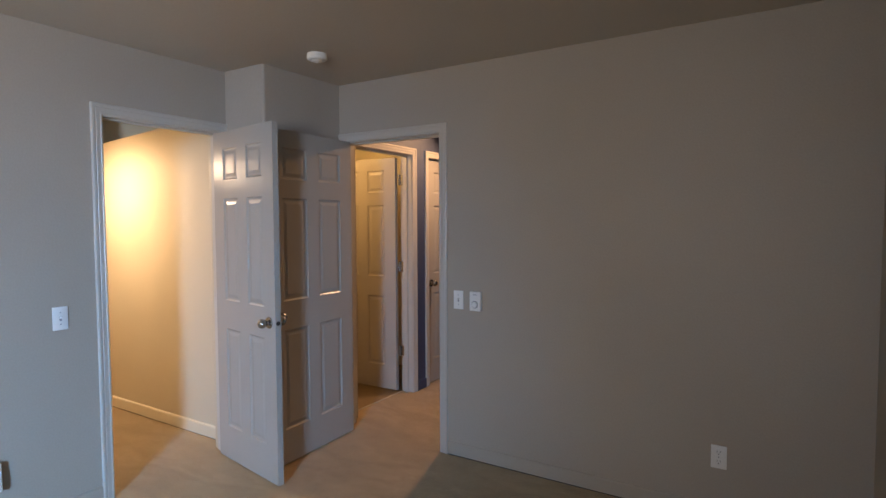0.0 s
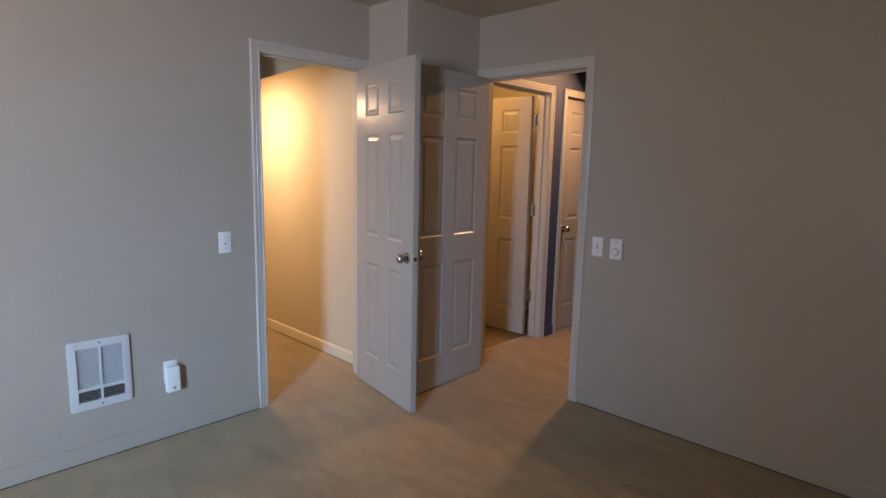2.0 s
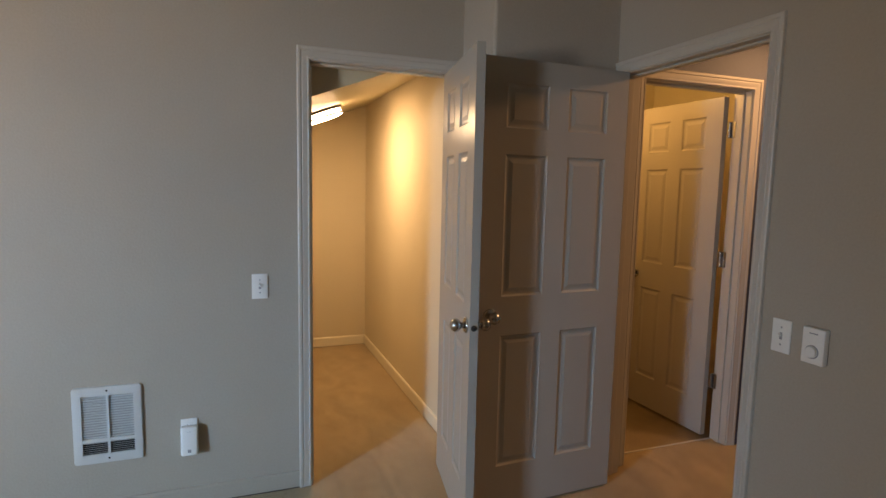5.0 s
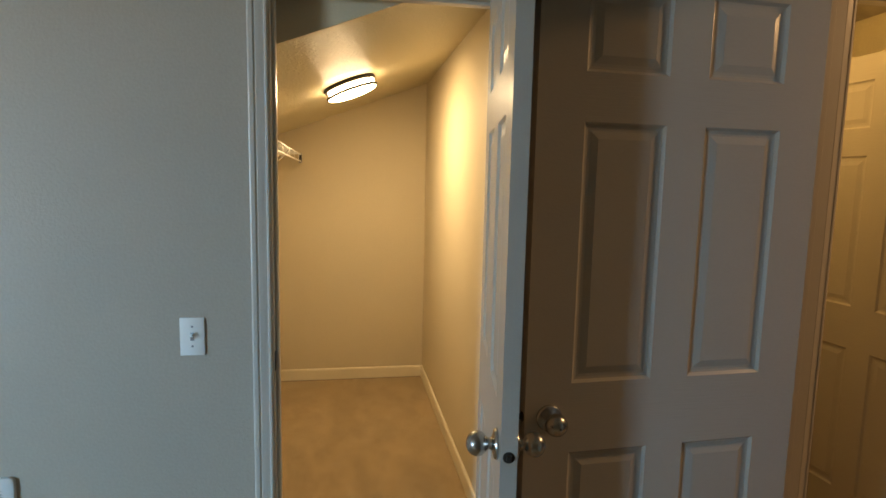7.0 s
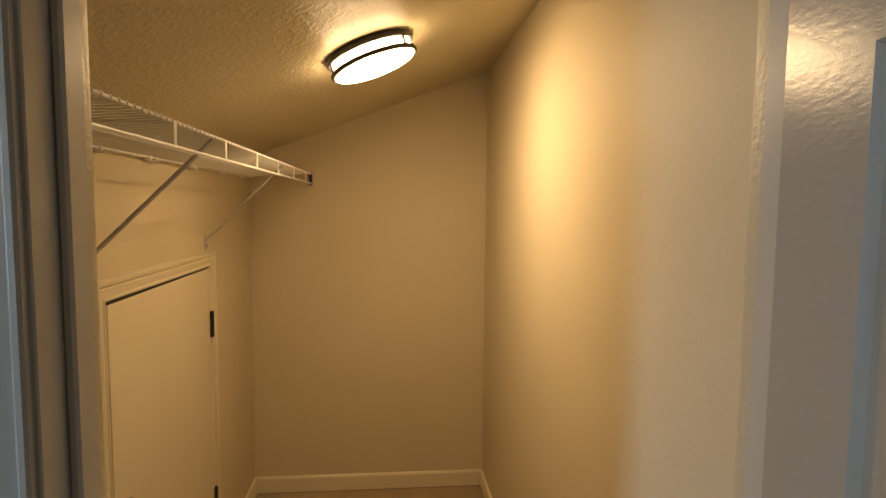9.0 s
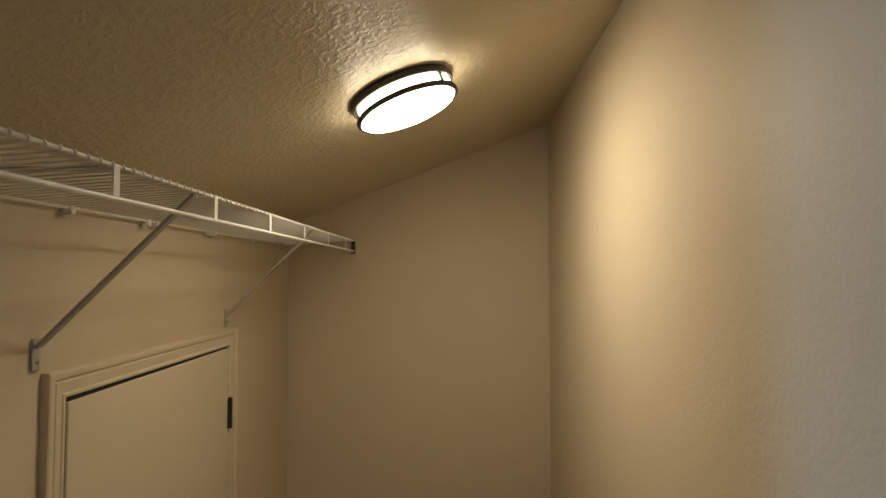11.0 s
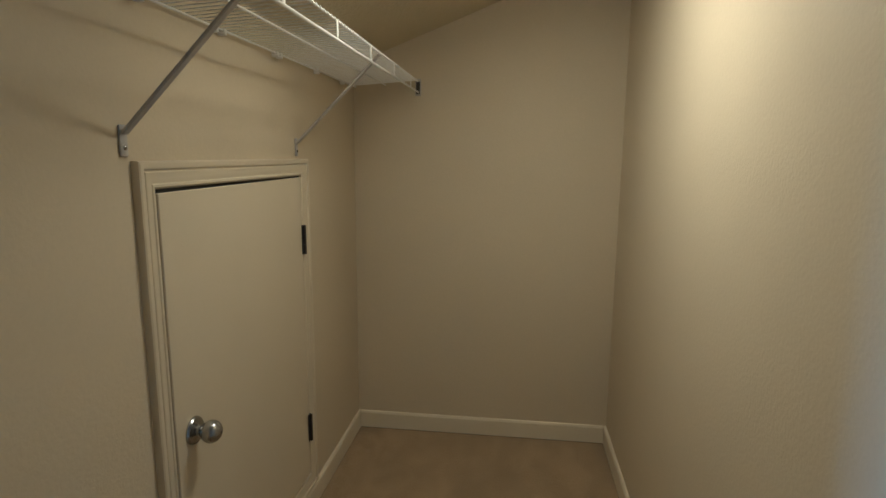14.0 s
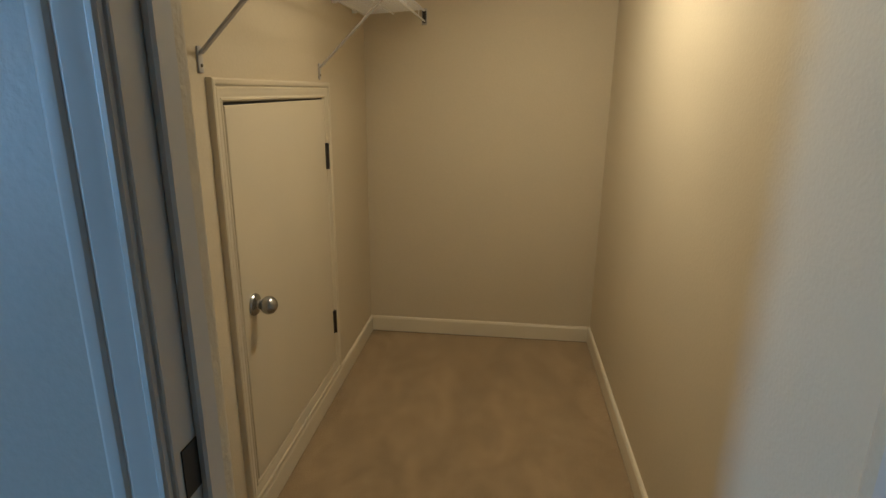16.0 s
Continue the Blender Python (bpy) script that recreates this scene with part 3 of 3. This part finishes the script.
def toggle_switch(m, label, dark):
    ob = plate("light_switch", m, 0.070, 0.116, label, "light switch")
    part("slot", box(bmesh.new(), 0.030, 0.046, 0.0055, 0.040, 0.070, 0.0068), GREYPL if dark else PLASTIC, ob)
    bm = box(bmesh.new(), -0.004, -0.0045, 0, 0.004, 0.0045, 0.014, 0.0015, 2)
    part("toggle", bm, PLASTIC, ob, "", Matrix.Translation((0.035, 0.060, 0.006)) @ pose(0, 0, 0, -28), 40)
    for v in (0.028, 0.088):
        screw(ob, 0.035, v)
    return ob


MW = basis((XW, 4.071, 0.953), (0, 1, 0), (0, 0, 1), (1, 0, 0))
toggle_switch(MW, "white toggle light switch on the greige wall beside the closet", True)
MN = basis((-1.598, YN, 0.940), (-1, 0, 0), (0, 0, 1), (0, -1, 0))
toggle_switch(MN, "white toggle light switch beside the hallway door", True)


def thermostat():
    m = basis((-1.468, YN, 0.940), (-1, 0, 0), (0, 0, 1), (0, -1, 0))
    bm = box(bmesh.new(), 0.0, 0.0, 0.004, 0.074, 0.118, 0.028, 0.004, 3)
    ob = thing("thermostat", bm, PLASTIC, "white wall thermostat with a round dial", "thermostat", m=m, smooth=40)
    part("wall_plate", box(bmesh.new(), 0.003, 0.003, 0.0, 0.071, 0.115, 0.004), GREYPL, ob, "grey backing plate")
    dial = lathe(bmesh.new(), [(0, 0.010), (0.016, 0.010), (0.018, 0.008), (0.0185, 0.0), (0, 0.0)], 28)
    d = part("dial", dial, PLASTIC, ob, "", Matrix.Translation((0.037, 0.040, 0.028)), 30)
    ring = lathe(bmesh.new(), [(0.0188, 0.0), (0.0225, 0.0), (0.0225, 0.0012), (0.0188, 0.0012)], 28)
    part("dial_ring", ring, GREYPL, d, "pale grey scale ring")
    part("badge", box(bmesh.new(), 0.022, 0.098, 0.028, 0.050, 0.102, 0.0284), GREYPL, ob, "faint grey lettering bar")


thermostat()


def duplex(m, label, group=""):
    ob = plate("wall_outlet", m, 0.070, 0.114, label, "outlet", group)
    for v in (0.034, 0.080):
        r = part("receptacle", box(bmesh.new(), 0.0185, v - 0.0145, 0.0055, 0.0515, v + 0.0145, 0.0085, 0.003, 2), PLASTIC, ob, "", None, 40)
        for a in ((0.027, v + 0.001, 0.029, v + 0.009), (0.041, v + 0.001, 0.043, v + 0.008), (0.0325, v - 0.010, 0.0375, v - 0.005)):
            part("slot", boxes((a[0], a[1], 0.0082, a[2], a[3], 0.0088)), DARK, r)
    screw(ob, 0.035, 0.057)
    return ob


duplex(basis((-0.125, YN, 0.272), (-1, 0, 0), (0, 0, 1), (0, -1, 0)), "white duplex outlet low on the greige wall")
duplex(basis((XW, 3.757, 0.302), (0, 1, 0), (0, 0, 1), (1, 0, 0)), "white duplex outlet behind a plug-in device")


def plug_in():
    """A white plug-in detector on the outlet."""
    m = basis((XW + 0.0092, 3.757, 0.256), (0, 1, 0), (0, 0, 1), (1, 0, 0))
    bm = box(bmesh.new(), 0, 0, 0, 0.072, 0.134, 0.036, 0.009, 3)
    for v in bm.verts:
        v.co.z *= 1.0 if v.co.y < 0.07 else 0.82
    ob = thing("plug_in_detector", bm, PLASTIC, "white plug-in detector hanging from the low outlet", "detector", m=m, smooth=40)
    part("sensor_window", boxes((0.029, 0.016, 0.0355, 0.043, 0.030, 0.0368)), GREYPL, ob, "dark grey sensor window")
    part("lettering_bar", boxes((0.024, 0.108, 0.0290, 0.048, 0.112, 0.0303)), GREYPL, ob)
    part("lettering_bar", boxes((0.026, 0.082, 0.0290, 0.044, 0.085, 0.0303)), GREYPL, ob)


plug_in()


def smoke_alarm():
    prof = [(0, 0), (0.056, 0), (0.056, -0.010), (0.054, -0.012), (0.058, -0.014), (0.058, -0.026), (0.050, -0.034), (0.030, -0.036), (0.027, -0.042), (0.012, -0.044), (0, -0.044)]
    ob = thing("smoke_alarm", lathe(bmesh.new(), prof, 40), PLASTIC, "round white smoke alarm on the ceiling", "smoke alarm",
               m=Matrix.Translation((-2.200, 5.139, ZC)), smooth=35)
    part("test_button", lathe(bmesh.new(), [(0, -0.0465), (0.009, -0.046), (0.010, -0.043), (0, -0.043)], 20), PLASTIC, ob, smooth=40)


smoke_alarm()

# window in the wall behind
bm = boxes((XE + 0.03, WY0, WZ0, XE + 0.09, WY0 + 0.05, WZ1), (XE + 0.03, WY1 - 0.05, WZ0, XE + 0.09, WY1, WZ1),
           (XE + 0.03, WY0 + 0.05, WZ0, XE + 0.09, WY1 - 0.05, WZ0 + 0.05), (XE + 0.03, WY0 + 0.05, WZ1 - 0.05, XE + 0.09, WY1 - 0.05, WZ1),
           (XE + 0.04, WYM - 0.025, WZ0 + 0.05, XE + 0.08, WYM + 0.025, WZ1 - 0.05))
win = thing("window_1", bm, PLASTIC, "white vinyl sliding window", "window", kind="structure")
for a, b in ((WY0 + 0.05, WYM - 0.025), (WYM + 0.025, WY1 - 0.05)):
    pane = part("pane", boxes((XE + 0.085, a, WZ0 + 0.05, XE + 0.089, b, WZ1 - 0.05)), GLASS, win)
    pane.visible_shadow = False


# ---- closet ----
def ceiling_lamp():
    """Flush drum lamp on the slope: dark rings round a glowing acrylic drum."""
    tilt = math.degrees(math.atan(SLOPE))
    y = 4.572
    m = Matrix.Translation((-4.215, y, roof(y))) @ pose(0, 0, 0, 180 + tilt)
    ob = thing("ceiling_lamp", lathe(bmesh.new(), [(0.0, 0.0), (0.1340, 0.0), (0.1360, 0.003), (0.1376, 0.008), (0.1376, 0.017), (0.1350, 0.020), (0.1280, 0.020), (0.0, 0.018)], 64),
               BRONZE, "round flush ceiling lamp with dark bronze rings, switched on", "ceiling lamp", m=m, smooth=35)
    part("diffuser", lathe(bmesh.new(), [(0.1272, 0.046), (0.1272, 0.055), (0.1235, 0.059), (0.1107, 0.063), (0.09, 0.066), (0.04, 0.068), (0, 0.069)], 64), GLOW, ob,
         "glowing white acrylic drum", smooth=50)
    part("drum_side", lathe(bmesh.new(), [(0.1272, 0.019), (0.1272, 0.046)], 64), GLOW_SIDE, ob, "dimmer glowing side of the drum", smooth=50)
    part("trim_ring", lathe(bmesh.new(), [(0.1280, 0.043), (0.1359, 0.043), (0.1376, 0.046), (0.1376, 0.053), (0.1350, 0.056), (0.1280, 0.056), (0.1280, 0.043)], 64),
         BRONZE, ob, smooth=35)
    for k in range(3):
        a = radians(POST + 120 * k)
        part("post", boxes((-0.004, -0.003, 0.018, 0.004, 0.003, 0.046)), BRONZE, ob, "",
             Matrix.Translation((0.1323 * math.cos(a), 0.1323 * math.sin(a), 0)) @ pose(0, 0, 0, 0, 0, math.degrees(a) + 90))


POST = -50
ceiling_lamp()

SZ, SY0, SY1, SX0, SX1 = 1.664, 3.953, 4.238, XC - 0.014, CB + 0.004


def wire_shelf():
    bm = bmesh.new()
    rod(bm, (SX0, SY1, SZ), (SX1, SY1, SZ), 0.0032, 8)
    ob = thing("wire_shelf", bm, VINYLW, "white vinyl-coated wire closet shelf", "shelf", smooth=60)
    for n, y, z, r in (("back_rail", SY0, SZ - 0.021, 0.003), ("middle_rail", 4.09, SZ - 0.014, 0.003), ("hang_rail", SY1 + 0.004, SZ - 0.047, 0.0042)):
        part(n, rod(bmesh.new(), (SX0, y, z), (SX1, y, z), r, 8), VINYLW, ob, smooth=60)
    b = bmesh.new()
    rod(b, (0, SY0 - 0.003, SZ - 0.017), (0, SY1 + 0.003, SZ + 0.003), 0.0018, 5)
    rod(b, (0, SY1 + 0.003, SZ + 0.003), (0, SY1 + 0.005, SZ - 0.004), 0.0018, 5)
    me = mesh_of("wire", b, VINYLW, 60)
    n = int((SX0 - SX1) / 0.0254)
    for i in range(1, n):
        shared("wire", me, ob, Matrix.Translation((SX0 - i * 0.0254, 0, 0)))
    b = box(bmesh.new(), -0.007, SY1 + 0.0035, SZ - 0.046, 0.007, SY1 + 0.0055, SZ)
    me = mesh_of("riser", b, VINYLW)
    for i in range(8):
        x = -3.235 - i * 0.3205
        if x > SX1 + 0.01:
            shared("riser", me, ob, Matrix.Translation((x, 0, 0)))
    for x in (-3.30, -3.575, -3.876, -4.151, -4.19, -4.50, -4.53, -4.856, -5.16):
        c = part("wall_clip", box(bmesh.new(), -0.007, CL - SY0 + 0.0, -0.014, 0.007, 0.006, 0.003, 0.0025, 2), VINYLW, ob, "", Matrix.Translation((x, SY0, SZ - 0.019)), 40)
        part("clip_peg", lathe(bmesh.new(), [(0.0045, 0), (0.0045, 0.016), (0.003, 0.018), (0, 0.018)], 10), VINYLW, c, "", Matrix.Translation((0.012, -0.006, -0.012)) @ pose(0, 0, 0, -90), 40)
    br = part("end_bracket", box(bmesh.new(), CB, SY1 - 0.012, SZ - 0.062, CB + 0.006, SY1 + 0.014, SZ + 0.012, 0.002, 1), STRUT, ob, "grey end bracket on the wall")
    part("bracket_socket", boxes((CB + 0.006, SY1 - 0.006, SZ - 0.054, CB + 0.018, SY1 + 0.010, SZ - 0.002)), BRONZE, br)
    for x in (-3.808, -4.656):
        a, c = Vector((x, CL + 0.006, 1.378)), Vector((x, SY1 - 0.004, SZ - 0.004))
        d = c - a
        ang = math.degrees(math.atan2(d.z, d.y))
        b = box(bmesh.new(), -0.009, 0, -0.0035, 0.009, d.length, 0.0035, 0.002, 1)
        s = part("support_strut", b, STRUT, ob, "grey painted steel support strut", Matrix.Translation(a) @ pose(0, 0, 0, ang), 30)
        b = box(bmesh.new(), x - 0.011, CL, 1.335, x + 0.011, CL + 0.006, 1.395, 0.004, 2)
        f = part("strut_foot", b, STRUT, ob, "", None, 40)
        part("screw", lathe(bmesh.new(), [(0, 0.003), (0.0035, 0.002), (0.005, 0), (0, 0)], 12), NICKEL, f, "", Matrix.Translation((x, CL + 0.006, 1.352)) @ pose(0, 0, 0, -90), 40)


wire_shelf()
# added flat strip that stands for the shaded patch across the shelf wires
bm = box(bmesh.new(), -3.625, 3.975, SZ + 0.0045, -3.592, 4.222, SZ + 0.0075, 0.001, 1)
thing("shelf_shade_strip", bm, STRUT, "flat grey strip added across the wire shelf for a patch of shade", "strip")


def attic_door():
    """Low access hatch in the side wall: flat slab, moulded casing on four sides, hinges and knob."""
    x0, x1, z0, z1 = -3.890, -4.670, 0.160, 1.264
    m = basis((x0, CL, 0), (-1, 0, 0), (0, 0, 1), (0, 1, 0))
    w = x0 - x1
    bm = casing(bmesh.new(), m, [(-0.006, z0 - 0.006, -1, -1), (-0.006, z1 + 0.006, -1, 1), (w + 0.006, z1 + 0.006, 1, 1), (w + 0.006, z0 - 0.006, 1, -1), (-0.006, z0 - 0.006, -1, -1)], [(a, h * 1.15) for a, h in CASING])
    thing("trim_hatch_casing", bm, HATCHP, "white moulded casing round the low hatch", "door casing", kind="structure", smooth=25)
    thing("trim_hatch_gap", boxes((x1 - 0.004, CL - 0.002, z0 - 0.004, x0 + 0.004, CL + 0.0012, z1 + 0.004)), DARK, "dark gap round the low hatch door", "gap", kind="structure")
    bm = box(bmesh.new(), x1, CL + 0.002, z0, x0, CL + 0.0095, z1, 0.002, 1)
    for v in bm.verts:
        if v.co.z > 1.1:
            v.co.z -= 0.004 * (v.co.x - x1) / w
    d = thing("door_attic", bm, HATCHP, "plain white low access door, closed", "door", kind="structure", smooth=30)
    knob(d, Matrix.Translation((-3.955, CL + 0.0095, 0.702)) @ pose(0, 0, 0, -90))
    for z in (0.997, 0.293):
        b = box(bmesh.new(), x1 - 0.010, CL + 0.0105, z, x1 + 0.012, CL + 0.0130, z + 0.102)
        for k in range(3):
            lathe(b, [(0, 0), (0.006, 0), (0.006, 0.033), (0, 0.033)], 12, Matrix.Translation((x1 - 0.001, CL + 0.016, z + 0.034 * k)))
        part("hinge", b, BRONZE, d, "dark bronze butt hinge", smooth=40)


attic_door()

# hinges of the bathroom door
for z in (0.312, 1.050, 1.800):
    bm = bmesh.new()
    box(bm, WH - 0.128, BY1 - 0.004, z, WH - 0.092, BY1 - 0.001, z + 0.089)
    lathe(bm, [(0, 0), (0.007, 0), (0.007, 0.089), (0, 0.089)], 14, Matrix.Translation((WH - 0.124, BY1 - 0.012, z)))
    thing("door_hinge", bm, NICKEL, "dull metal hinge on the bathroom door frame", "hinge", "bathroom door hinges", smooth=40)


# strike plates on the latch-side jambs
thing("strike_plate", boxes((XW - 0.040, OY0 + 0.0002, 0.890, XW - 0.012, OY0 + 0.0018, 0.948)), BRONZE, "dark metal strike plate on the closet door frame", "strike plate")
thing("strike_plate", boxes((HX1 - 0.0018, YN + 0.008, 0.890, HX1 - 0.0002, YN + 0.036, 0.948)), BRONZE, "dark metal strike plate on the hallway door frame", "strike plate")
